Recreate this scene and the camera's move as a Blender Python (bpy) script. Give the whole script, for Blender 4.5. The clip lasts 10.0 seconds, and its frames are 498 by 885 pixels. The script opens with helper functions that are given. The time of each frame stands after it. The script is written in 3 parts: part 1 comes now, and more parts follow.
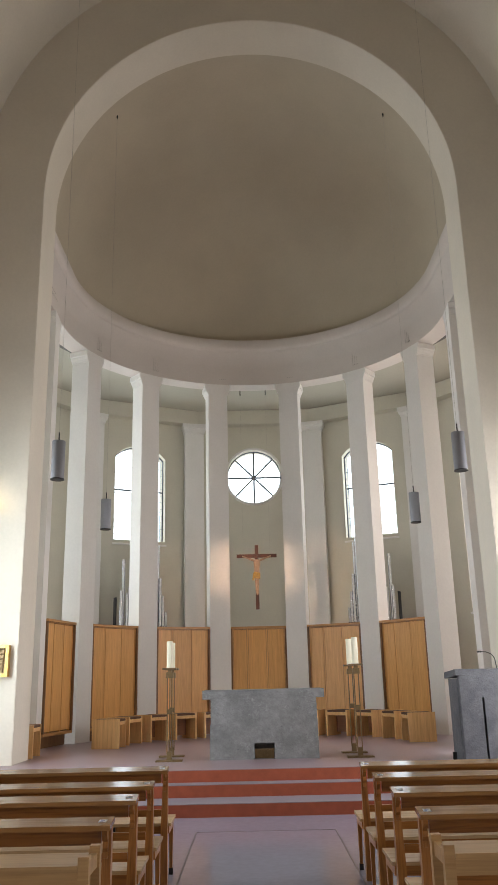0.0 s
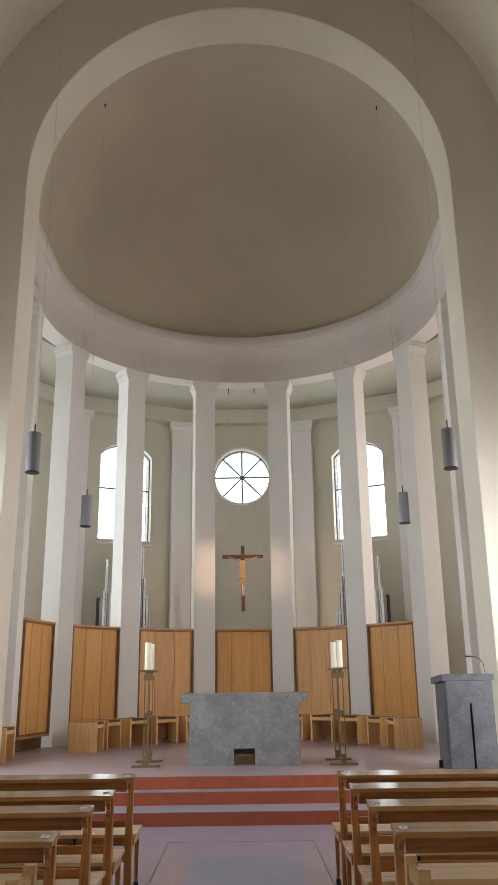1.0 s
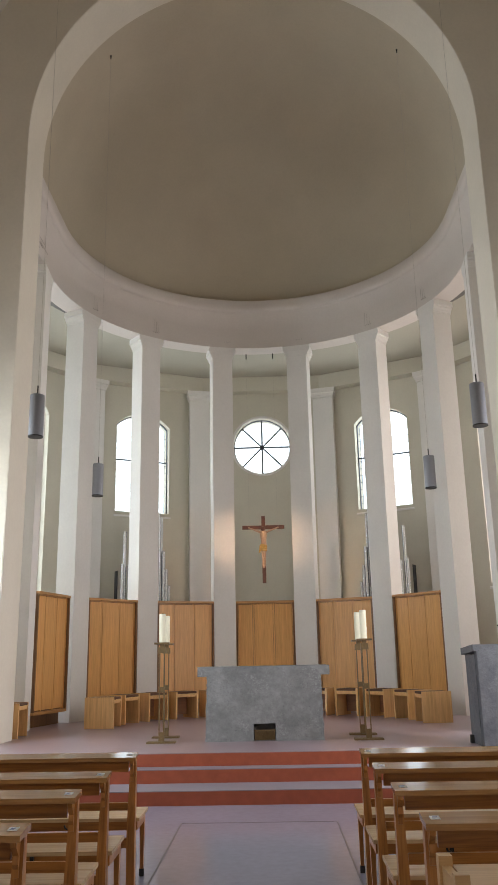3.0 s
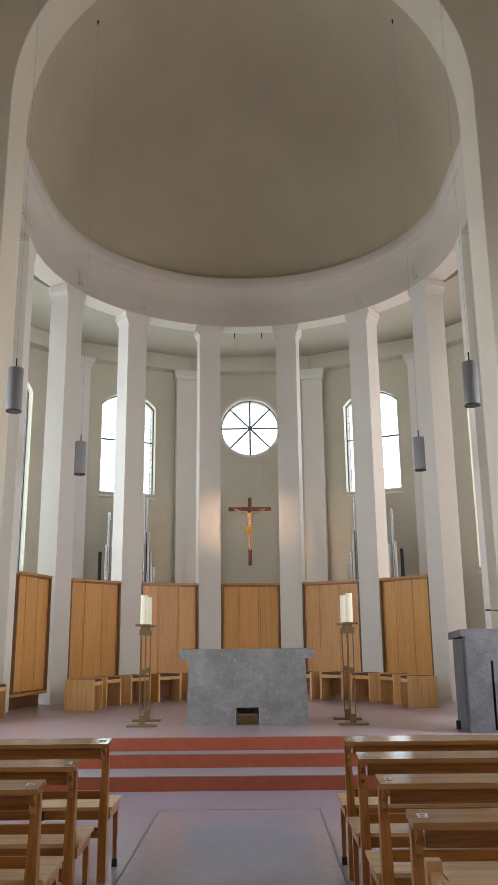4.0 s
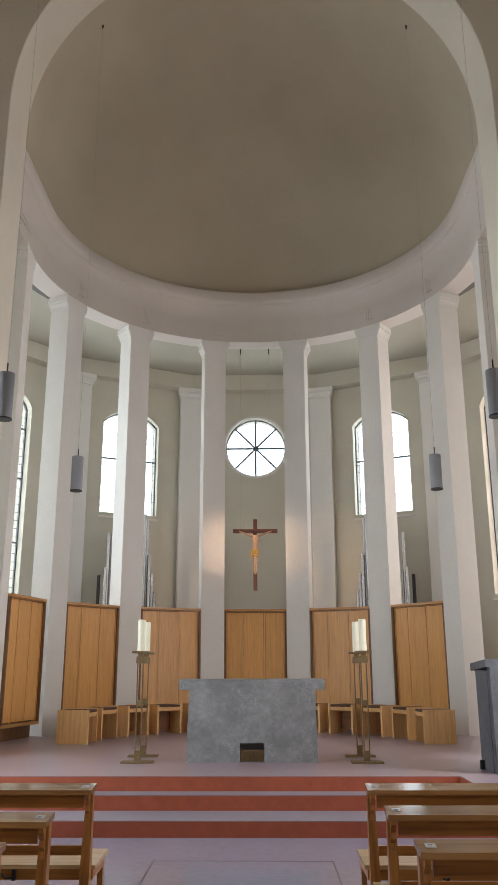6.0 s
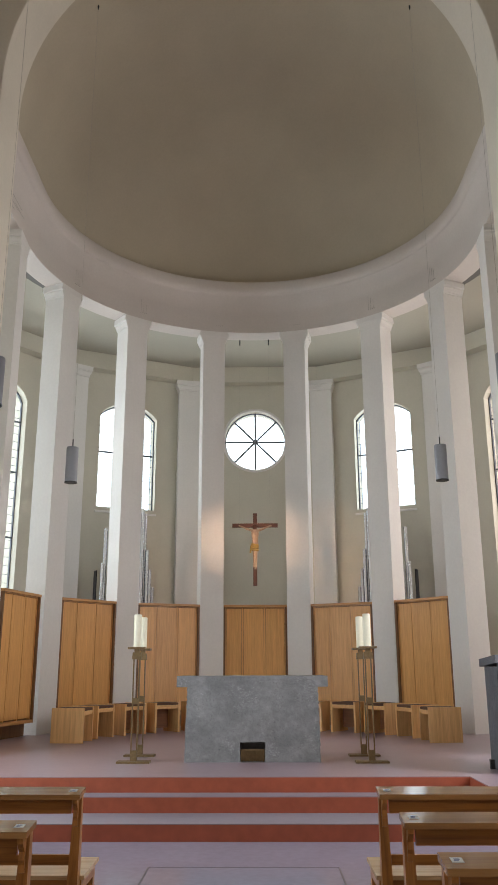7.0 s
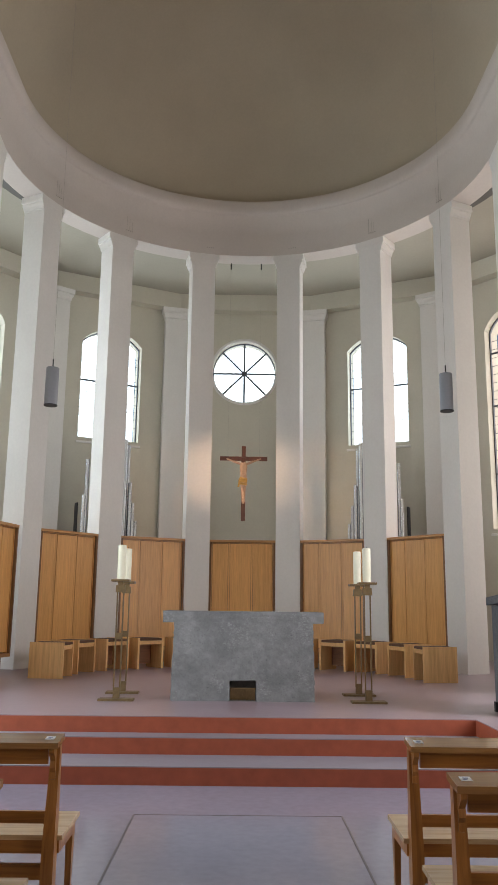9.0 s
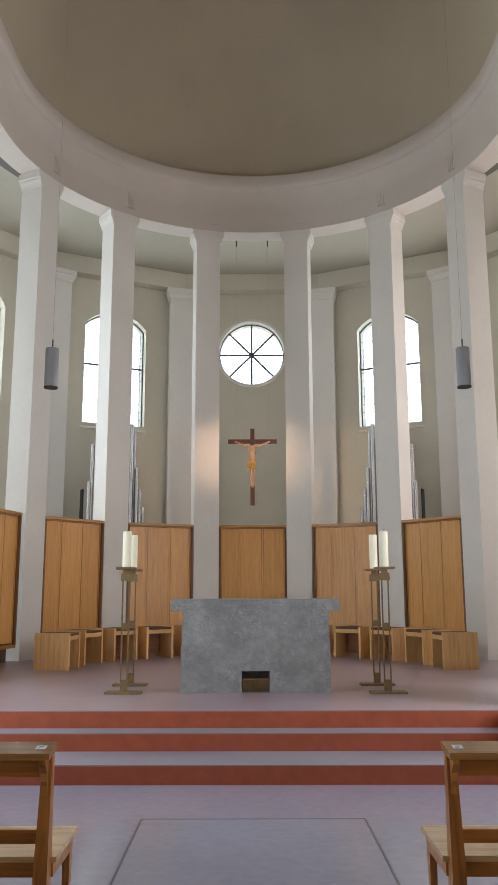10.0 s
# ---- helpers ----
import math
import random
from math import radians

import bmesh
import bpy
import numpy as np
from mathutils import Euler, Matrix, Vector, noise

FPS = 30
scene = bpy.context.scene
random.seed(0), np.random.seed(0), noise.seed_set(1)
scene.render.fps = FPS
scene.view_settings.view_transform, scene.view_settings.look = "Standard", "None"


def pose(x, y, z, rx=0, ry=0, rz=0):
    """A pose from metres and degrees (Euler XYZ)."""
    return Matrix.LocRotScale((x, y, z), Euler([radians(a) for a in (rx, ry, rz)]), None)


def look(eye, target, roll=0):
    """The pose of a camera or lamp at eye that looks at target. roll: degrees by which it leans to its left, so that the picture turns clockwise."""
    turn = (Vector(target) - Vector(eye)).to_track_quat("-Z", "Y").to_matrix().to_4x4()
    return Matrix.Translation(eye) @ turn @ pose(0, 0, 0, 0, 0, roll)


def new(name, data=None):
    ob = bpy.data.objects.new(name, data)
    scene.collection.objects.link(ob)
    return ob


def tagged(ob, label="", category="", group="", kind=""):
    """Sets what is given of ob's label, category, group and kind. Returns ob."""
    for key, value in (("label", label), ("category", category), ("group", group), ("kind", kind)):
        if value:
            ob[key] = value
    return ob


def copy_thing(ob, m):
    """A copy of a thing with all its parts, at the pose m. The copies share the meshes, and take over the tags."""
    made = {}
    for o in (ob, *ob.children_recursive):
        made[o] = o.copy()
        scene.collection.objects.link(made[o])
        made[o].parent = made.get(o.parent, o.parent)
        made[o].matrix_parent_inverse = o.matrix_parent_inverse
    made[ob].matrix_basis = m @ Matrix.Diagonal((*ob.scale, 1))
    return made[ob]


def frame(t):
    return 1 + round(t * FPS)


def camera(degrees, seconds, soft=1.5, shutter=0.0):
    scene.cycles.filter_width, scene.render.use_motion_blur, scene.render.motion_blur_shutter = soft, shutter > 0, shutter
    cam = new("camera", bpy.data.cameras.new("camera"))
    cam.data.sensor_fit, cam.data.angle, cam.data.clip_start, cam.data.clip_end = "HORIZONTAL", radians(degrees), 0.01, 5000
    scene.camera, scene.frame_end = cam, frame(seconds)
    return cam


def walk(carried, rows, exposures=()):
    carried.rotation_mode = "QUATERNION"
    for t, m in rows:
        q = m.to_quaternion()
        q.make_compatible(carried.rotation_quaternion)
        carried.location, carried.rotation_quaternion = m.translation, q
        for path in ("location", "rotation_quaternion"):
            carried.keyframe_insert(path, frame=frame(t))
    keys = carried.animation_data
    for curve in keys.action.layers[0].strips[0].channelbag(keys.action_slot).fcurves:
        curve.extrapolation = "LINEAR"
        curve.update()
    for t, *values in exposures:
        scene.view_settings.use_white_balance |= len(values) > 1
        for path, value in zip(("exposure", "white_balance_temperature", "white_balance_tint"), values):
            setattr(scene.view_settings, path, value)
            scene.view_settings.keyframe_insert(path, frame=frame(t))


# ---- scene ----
cam = camera(34.4, 10.0)
PATH = [
    (0, (-0.142, -1.415, 1.582), (-0.14, 0.504, 2.147), -1.3),
    (0.5, (-0.136, -1.231, 1.56), (-0.121, 0.685, 2.132), -0.7),
    (1, (0.001, -1.009, 1.572), (0.019, 0.907, 2.145), -0.7),
    (1.5, (0.07, -0.857, 1.561), (0.061, 1.066, 2.109), -1.0),
    (2, (0.036, -0.627, 1.543), (0.016, 1.297, 2.089), -1.0),
    (2.5, (0.051, -0.46, 1.532), (0.024, 1.465, 2.076), -0.9),
    (3.8, (0.204, -0.103, 1.545), (0.141, 1.839, 2.02), -1.5),
    (4, (0.157, -0.027, 1.541), (0.14, 1.915, 2.02), -0.6),
    (4.5, (0.065, 0.161, 1.528), (0.055, 2.103, 2.005), -0.3),
    (5, (0.131, 0.364, 1.524), (0.135, 2.307, 2.0), 0.1),
    (5.5, (0.19, 0.571, 1.55), (0.156, 2.506, 2.054), -0.6),
    (6, (0.122, 0.703, 1.546), (0.094, 2.628, 2.09), -0.1),
    (7.5, (0.088, 1.301, 1.519), (0.063, 3.229, 2.049), -0.2),
    (8, (-0.017, 1.478, 1.517), (-0.048, 3.415, 2.016), -0.3),
    (8.5, (-0.097, 1.657, 1.498), (-0.093, 3.609, 1.932), 0.4),
    (9, (-0.06, 1.885, 1.492), (-0.04, 3.845, 1.891), 0.7),
    (9.5, (-0.02, 2.127, 1.506), (-0.01, 4.092, 1.876), -0.1),
    (10, (-0.068, 2.346, 1.51), (-0.068, 4.313, 1.875), -0.1),
]
walk(cam, [(t, look(eye, target, roll)) for t, eye, target, roll in PATH],
     [(0.0, 0.0, 6760, 10), (4.0, -0.02, 6700, 10), (7.0, -0.04, 6580, 10), (10.0, -0.05, 6540, 10)])

# ---- world and light ----
world = bpy.data.worlds.new("world")
scene.world = world
world.use_nodes = True
wt = world.node_tree
sky = wt.nodes.new("ShaderNodeTexSky")
sky.sky_type = "NISHITA"
sky.sun_disc = False
sky.sun_elevation, sky.sun_rotation = radians(38), radians(150)
sky.air_density, sky.dust_density = 1.0, 4.0
wt.links.new(sky.outputs[0], wt.nodes["Background"].inputs[0])
wt.nodes["Background"].inputs[1].default_value = 0.14
sun = new("sun", bpy.data.lights.new("sun", "SUN"))
sun.data.energy, sun.data.angle, sun.data.color = 0.8, radians(12), (1.0, 0.95, 0.88)
sun.matrix_world = look((9, -16, 24), (0, 6, 0))

WINDOW_LIGHT = 15.5      # radiance-like strength of the overcast sky in each apse window
NAVE_LIGHT = 11.0
CROSSING_LIGHT = 57.0
WEST_LIGHT = 3.3
SPOT_WATTS = 1050.0


def area_lamp(name, m, w, h, strength, colour):
    """A rectangle of light, the sky's in a window's opening or an added fill: strength per square metre."""
    l = bpy.data.lights.new(name, "AREA")
    l.shape, l.size, l.size_y = "RECTANGLE", w, h
    l.energy, l.color = strength * w * h, colour
    ob = new(name, l)
    ob.matrix_world = m
    return ob


# ---- materials ----
def principled(name, rough=0.6, metal=0.0, spec=0.5):
    m = bpy.data.materials.new(name)
    m.use_nodes = True
    b = m.node_tree.nodes["Principled BSDF"]
    b.inputs["Roughness"].default_value = rough
    b.inputs["Metallic"].default_value = metal
    b.inputs["Specular IOR Level"].default_value = spec
    return m, m.node_tree, b


def node(nt, kind, **kw):
    n = nt.nodes.new(kind)
    for k, v in kw.items():
        n.inputs[k].default_value = v
    return n


def ramp(nt, src, stops):
    r = nt.nodes.new("ShaderNodeValToRGB")
    while len(r.color_ramp.elements) < len(stops):
        r.color_ramp.elements.new(0.5)
    for e, (p, c) in zip(r.color_ramp.elements, stops):
        e.position, e.color = p, (*c, 1)
    nt.links.new(src, r.inputs[0])
    return r.outputs[0]


def mix(nt, fac, a, b, mode="MIX"):
    n = nt.nodes.new("ShaderNodeMix")
    n.data_type, n.blend_type = "RGBA", mode
    for sock, v in ((n.inputs["Factor"], fac), (n.inputs["A"], a), (n.inputs["B"], b)):
        if isinstance(v, (int, float)):
            sock.default_value = v
        elif isinstance(v, tuple):
            sock.default_value = (*v, 1)
        else:
            nt.links.new(v, sock)
    return n.outputs["Result"]


def bump(nt, b, height, strength, dist=0.01):
    n = node(nt, "ShaderNodeBump", Strength=strength, Distance=dist)
    nt.links.new(height, n.inputs["Height"])
    nt.links.new(n.outputs[0], b.inputs["Normal"])


def coords(nt, scale=(1, 1, 1), world_space=True):
    if world_space:
        src = nt.nodes.new("ShaderNodeNewGeometry").outputs["Position"]
    else:
        src = nt.nodes.new("ShaderNodeTexCoord").outputs["Object"]
    mp = node(nt, "ShaderNodeMapping", Scale=scale)
    nt.links.new(src, mp.inputs["Vector"])
    return mp.outputs[0]


def noise_tex(nt, vec, scale, detail=4.0, rough=0.55, distort=0.0):
    n = node(nt, "ShaderNodeTexNoise", Scale=scale, Detail=detail, Roughness=rough, Distortion=distort)
    nt.links.new(vec, n.inputs["Vector"])
    return n.outputs["Fac"]


def plaster(name, colour, rough=0.85, stain=0.06, spec=0.25):
    m, nt, b = principled(name, rough, spec=spec)
    v = coords(nt)
    dark = tuple(c * (1 - stain * 1.6) for c in colour)
    lite = tuple(min(1, c * (1 + stain * 0.6)) for c in colour)
    big = ramp(nt, noise_tex(nt, v, 0.7, 5), [(0.3, dark), (0.7, lite)])
    fine = ramp(nt, noise_tex(nt, v, 22, 4), [(0.35, (0.965, 0.965, 0.965)), (0.65, (1, 1, 1))])
    nt.links.new(mix(nt, 1.0, big, fine, "MULTIPLY"), b.inputs["Base Color"])
    bump(nt, b, noise_tex(nt, v, 38, 4), 0.03, 0.004)
    return m


def wood(name, colour, dark, rough=0.4, axis="z", spec=0.5, per_object=0.12):
    m, nt, b = principled(name, rough, spec=spec)
    sc = {"x": (0.7, 16, 16), "y": (16, 0.7, 16), "z": (16, 16, 0.7)}[axis]
    v = coords(nt, sc, False)
    oi = nt.nodes.new("ShaderNodeObjectInfo")
    add = nt.nodes.new("ShaderNodeVectorMath")
    add.operation = "ADD"
    comb = nt.nodes.new("ShaderNodeVectorMath")
    comb.operation = "SCALE"
    comb.inputs[0].default_value = (31, 17, 23)
    nt.links.new(oi.outputs["Random"], comb.inputs["Scale"])
    nt.links.new(v, add.inputs[0])
    nt.links.new(comb.outputs[0], add.inputs[1])
    grain = noise_tex(nt, add.outputs[0], 1.6, 6, 0.62, 0.6)
    fine = noise_tex(nt, add.outputs[0], 7.0, 3)
    col = ramp(nt, grain, [(0.3, dark), (0.52, colour), (0.75, tuple(min(1, c * 1.12) for c in colour))])
    f2 = ramp(nt, fine, [(0.35, (0.90, 0.88, 0.86)), (0.6, (1, 1, 1))])
    col = mix(nt, 1.0, col, f2, "MULTIPLY")
    vary = ramp(nt, oi.outputs["Random"], [(0.0, (1 - per_object,) * 3), (1.0, (1.0, 1.0, 1.0))])
    col = mix(nt, 1.0, col, vary, "MULTIPLY")
    nt.links.new(col, b.inputs["Base Color"])
    bump(nt, b, grain, 0.08, 0.004)
    return m


def plain(name, colour, rough=0.5, metal=0.0, spec=0.5, vary=0.12, scale=30):
    m, nt, b = principled(name, rough, metal, spec)
    v = coords(nt)
    c = ramp(nt, noise_tex(nt, v, scale, 4), [(0.3, tuple(x * (1 - vary) for x in colour)), (0.7, colour)])
    nt.links.new(c, b.inputs["Base Color"])
    r = ramp(nt, noise_tex(nt, v, scale * 0.3, 3), [(0.3, (max(0, rough - 0.06),) * 3), (0.7, (min(1, rough + 0.06),) * 3)])
    nt.links.new(r, b.inputs["Roughness"])
    return m


def stone(name, lo, mid, hi, rough=0.62):
    """Hewn grey stone: clouds, fine grain, pale scratches in patches, dark pits."""
    m, nt, b = principled(name, rough, spec=0.4)
    v = coords(nt)
    base = ramp(nt, noise_tex(nt, v, 2.6, 7, 0.62, 0.5), [(0.3, lo), (0.7, mid)])
    grain = ramp(nt, noise_tex(nt, v, 17, 8, 0.72), [(0.30, (0.80, 0.80, 0.80)), (0.52, (1, 1, 1)), (0.70, (1.18, 1.18, 1.17))])
    col = mix(nt, 1.0, base, grain, "MULTIPLY")
    where = noise_tex(nt, v, 3.4, 5, 0.6)
    flecks = noise_tex(nt, coords(nt, (34, 34, 60)), 1.0, 4, 0.6, 1.2)
    both = nt.nodes.new("ShaderNodeMath")
    both.operation = "MULTIPLY"
    nt.links.new(where, both.inputs[0])
    nt.links.new(flecks, both.inputs[1])
    col = mix(nt, ramp(nt, both.outputs[0], [(0.31, (0, 0, 0)), (0.43, (0.5, 0.5, 0.5))]), col, hi)
    pits = ramp(nt, noise_tex(nt, v, 75, 3), [(0.27, (0.55, 0.55, 0.55)), (0.38, (1, 1, 1))])
    col = mix(nt, 1.0, col, pits, "MULTIPLY")
    nt.links.new(col, b.inputs["Base Color"])
    bump(nt, b, noise_tex(nt, v, 34, 7, 0.65), 0.55, 0.012)
    return m


def floor_cement(name, a, c, rough, even=False):
    m, nt, b = principled(name, rough, spec=0.85)
    v = coords(nt)
    col = ramp(nt, noise_tex(nt, v, 0.8, 5, 0.5, 0.2), [(0.2, a), (0.8, c)])
    fine = ramp(nt, noise_tex(nt, v, 14, 5), [(0.2, (0.88, 0.88, 0.88)), (0.65, (1, 1, 1))])
    col = mix(nt, 1.0, col, fine, "MULTIPLY")
    spots = ramp(nt, noise_tex(nt, v, 2.1, 6, 0.7), [(0.0, (0.94, 0.93, 0.93)), (1.0, (1, 1, 1))])
    col = mix(nt, 1.0, col, spots, "MULTIPLY")
    nt.links.new(col, b.inputs["Base Color"])
    r = ramp(nt, noise_tex(nt, v, 2.5, 5), [(0.2, (rough - 0.03,) * 3), (0.8, (rough + 0.05,) * 3)])
    if not even:
        nt.links.new(r, b.inputs["Roughness"])
    return m


PIER = plaster("pier_plaster", (0.80, 0.775, 0.74), stain=0.03)
WALL = plaster("apse_wall_paint", (0.655, 0.62, 0.52), stain=0.05)
NAVE = plaster("nave_wall_plaster", (0.73, 0.675, 0.58), stain=0.04)
FRIEZE = plaster("frieze_plaster", (0.65, 0.592, 0.545), stain=0.04)
DOME = plaster("dome_paint", (0.56, 0.492, 0.382), stain=0.05)
CEIL = plaster("ambulatory_ceiling_paint", (0.45, 0.42, 0.345), stain=0.04)
SHADE_GREY = plaster("shade_and_roof_grey", (0.16, 0.15, 0.14))
FLOOR = floor_cement("lilac_cement_floor", (0.285, 0.285, 0.37), (0.365, 0.36, 0.455), 0.115)
PLAT = floor_cement("red_brown_cement_floor", (0.31, 0.225, 0.25), (0.37, 0.28, 0.32), 0.31, True)
TREAD = floor_cement("worn_step_cement", (0.235, 0.23, 0.275), (0.30, 0.29, 0.345), 0.38, True)
RISER = plain("red_painted_riser", (0.42, 0.098, 0.046), 0.5, vary=0.22, scale=8)
JOINT = plain("floor_joint_filler", (0.14, 0.13, 0.145), 0.8)
OAK = wood("oak_panel", (0.81, 0.43, 0.145), (0.71, 0.36, 0.115), 0.40)
OAK_X = wood("oak_rail", (0.58, 0.30, 0.11), (0.46, 0.22, 0.075), 0.42, "x")
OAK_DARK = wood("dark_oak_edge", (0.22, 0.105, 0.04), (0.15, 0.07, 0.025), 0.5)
STOOL = wood("light_oak_side", (0.86, 0.53, 0.23), (0.72, 0.41, 0.16), 0.40)
STOOL_BACK = wood("red_brown_board", (0.26, 0.10, 0.04), (0.18, 0.065, 0.025), 0.45, "x")
CUSHION = plain("brown_seat_pad", (0.15, 0.075, 0.045), 0.9, vary=0.3, scale=60)
PEW = wood("varnished_pew_wood", (0.39, 0.16, 0.036), (0.17, 0.06, 0.014), 0.3, "x")
PEW_POST = wood("varnished_pew_post", (0.45, 0.195, 0.05), (0.25, 0.095, 0.022), 0.30, "z")
PEW_TOP = wood("polished_pew_shelf", (0.38, 0.205, 0.078), (0.29, 0.14, 0.05), 0.11, "x", 0.6)
PEW_SEAT = wood("pale_seat_board", (0.66, 0.48, 0.28), (0.52, 0.34, 0.17), 0.27, "x")
PINE = wood("pale_pine", (0.56, 0.36, 0.17), (0.47, 0.28, 0.12), 0.38, "x")
STONE = stone("grey_altar_stone", (0.15, 0.15, 0.152), (0.255, 0.255, 0.255), (0.42, 0.42, 0.41))
# the altar's stone again, darkened to hold the shade on the lectern
SHADED_STONE = stone("shaded_lectern_stone", (0.062, 0.065, 0.075), (0.115, 0.12, 0.132), (0.21, 0.215, 0.23))
BRASS = plain("aged_brass", (0.26, 0.18, 0.09), 0.45, 0.65, vary=0.3)
GOLD = plain("gilt_metal", (0.75, 0.47, 0.14), 0.38, 0.7, vary=0.3)
WAX = plain("ivory_wax", (0.80, 0.76, 0.58), 0.5, vary=0.05)
BLACK = plain("black_metal", (0.012, 0.012, 0.013), 0.5)
LAMP_GREY = plain("grey_lamp_metal", (0.26, 0.265, 0.29), 0.42, 0.2, vary=0.06)
WIRE = plain("steel_wire", (0.46, 0.42, 0.37), 0.5, 0.3)
TIN = principled("organ_pipe_tin", 0.22, 1.0)[0]
TIN.node_tree.nodes["Principled BSDF"].inputs["Base Color"].default_value = (0.72, 0.72, 0.74, 1)
LEAD = plain("window_lead", (0.10, 0.11, 0.13), 0.6)
CROSS = wood("dark_cross_wood", (0.13, 0.045, 0.025), (0.08, 0.028, 0.018), 0.5)
FLESH = plain("painted_carving", (0.55, 0.37, 0.25), 0.55, vary=0.3)
PAPER = plain("white_sticker", (0.8, 0.8, 0.78), 0.4, vary=0.03)
INK = plain("blue_print", (0.05, 0.08, 0.22), 0.5)
GROUND = plain("outside_ground", (0.10, 0.12, 0.07), 0.9, vary=0.4, scale=2)


def glass_material():
    m, nt, b = principled("window_glass", 0.0)
    b.inputs["Base Color"].default_value = (0.42, 0.44, 0.45, 1)
    b.inputs["Transmission Weight"].default_value = 1.0
    b.inputs["IOR"].default_value = 1.1
    return m


GLASS = glass_material()


# ---- building helpers ----
def mesh_of(bm, name, mats, smooth=False, bevel=0.0):
    if bevel:
        es = [e for e in bm.edges if len(e.link_faces) == 2 and e.calc_face_angle(0) > 0.6]
        bmesh.ops.bevel(bm, geom=es, offset=bevel, segments=2, affect="EDGES", clamp_overlap=True)
    bmesh.ops.recalc_face_normals(bm, faces=bm.faces[:])
    me = bpy.data.meshes.new(name)
    bm.to_mesh(me)
    bm.free()
    for mt in (mats if isinstance(mats, (list, tuple)) else [mats]):
        me.materials.append(mt)
    if smooth:
        me.shade_smooth()
        me.set_sharp_from_angle(angle=radians(35))
    return me


def part(name, bm, mats, parent=None, label="", m=None, smooth=False, bevel=0.0):
    ob = new(name, mesh_of(bm, name, mats, smooth, bevel))
    if parent is not None:
        ob.parent = parent
    if m is not None:
        ob.matrix_basis = m
    if label:
        ob["label"] = label
    return ob


def thing(name, label, category, m=None, group=""):
    ob = new(name)
    ob.empty_display_size = 0.2
    if m is not None:
        ob.matrix_basis = m
    return tagged(ob, label, category, group)


def structure(name, bm, mats, label="", smooth=False, bevel=0.0, category=""):
    return tagged(part(name, bm, mats, smooth=smooth, bevel=bevel), label, category, kind="structure")


def box(x0, x1, y0, y1, z0, z1, bm=None, mi=0):
    bm = bm or bmesh.new()
    vs = [bm.verts.new((x, y, z)) for z in (z0, z1) for x, y in ((x0, y0), (x1, y0), (x1, y1), (x0, y1))]
    for q in ((3, 2, 1, 0), (4, 5, 6, 7), (0, 1, 5, 4), (1, 2, 6, 5), (2, 3, 7, 6), (3, 0, 4, 7)):
        bm.faces.new([vs[i] for i in q]).material_index = mi
    return bm


def loft(sections, bm=None, cap=True, mi=0):
    """Rings of points with equal counts, joined into a skin."""
    bm = bm or bmesh.new()
    rings = [[bm.verts.new(p) for p in s] for s in sections]
    n = len(rings[0])
    for a, b in zip(rings, rings[1:]):
        for i in range(n):
            bm.faces.new((a[i], a[(i + 1) % n], b[(i + 1) % n], b[i])).material_index = mi
    if cap:
        bm.faces.new(rings[0][::-1]).material_index = mi
        bm.faces.new(rings[-1]).material_index = mi
    return bm


def circle(r, z, n=20, cx=0.0, cy=0.0, ry=None):
    ry = r if ry is None else ry
    return [(cx + r * math.cos(2 * math.pi * i / n), cy + ry * math.sin(2 * math.pi * i / n), z) for i in range(n)]


def rect(w, d, z, cx=0.0, cy=0.0):
    return [(cx - w / 2, cy - d / 2, z), (cx + w / 2, cy - d / 2, z), (cx + w / 2, cy + d / 2, z), (cx - w / 2, cy + d / 2, z)]


def turned(profile, n=20, bm=None, cx=0.0, cy=0.0, mi=0):
    return loft([circle(max(r, 1e-4), z, n, cx, cy) for r, z in profile], bm, True, mi)


def rod(a, b, r, n=8, bm=None, mi=0):
    a, b = Vector(a), Vector(b)
    q = (b - a).to_track_quat("Z", "Y")
    ring = lambda c: [c + q @ Vector((r * math.cos(2 * math.pi * i / n), r * math.sin(2 * math.pi * i / n), 0)) for i in range(n)]
    return loft([ring(a), ring(b)], bm, True, mi)


def plate_with_hole(outer, holes, y0, y1, bm=None):
    """An upright slab between y0 and y1, cut to the outline and the holes, both in (x, z)."""
    bm = bm or bmesh.new()
    edges, loops = [], []
    for loop in [outer] + holes:
        vs = [bm.verts.new((x, y0, z)) for x, z in loop]
        loops.append(vs)
        edges += [bm.edges.new((vs[i], vs[(i + 1) % len(vs)])) for i in range(len(vs))]
    front = bmesh.ops.triangle_fill(bm, edges=edges, use_beauty=True, use_dissolve=False)["geom"]
    front = [f for f in front if isinstance(f, bmesh.types.BMFace)]
    twin = {}
    for vs in loops:
        for v in vs:
            twin[v] = bm.verts.new((v.co.x, y1, v.co.z))
    for f in front:
        bm.faces.new([twin[v] for v in reversed(f.verts)])
    for vs in loops:
        for i in range(len(vs)):
            a, b = vs[i], vs[(i + 1) % len(vs)]
            bm.faces.new((a, b, twin[b], twin[a]))
    return bm


# ---- plan ----
CY = 13.8                 # centre of the apse
BAY = 180.0 / 7
RING = 3.95               # inner face of the ring of piers
OUT = 7.3                 # inner face of the outer wall, square to each bay
PH = 0.45                 # platform height
SPRING = 10.05
ARCH_R, ARCH_Y0, ARCH_Y1 = 3.70, 11.15, 12.03
DOME_R = 4.08
NAVE_R, NAVE_Z = 4.80, 10.40


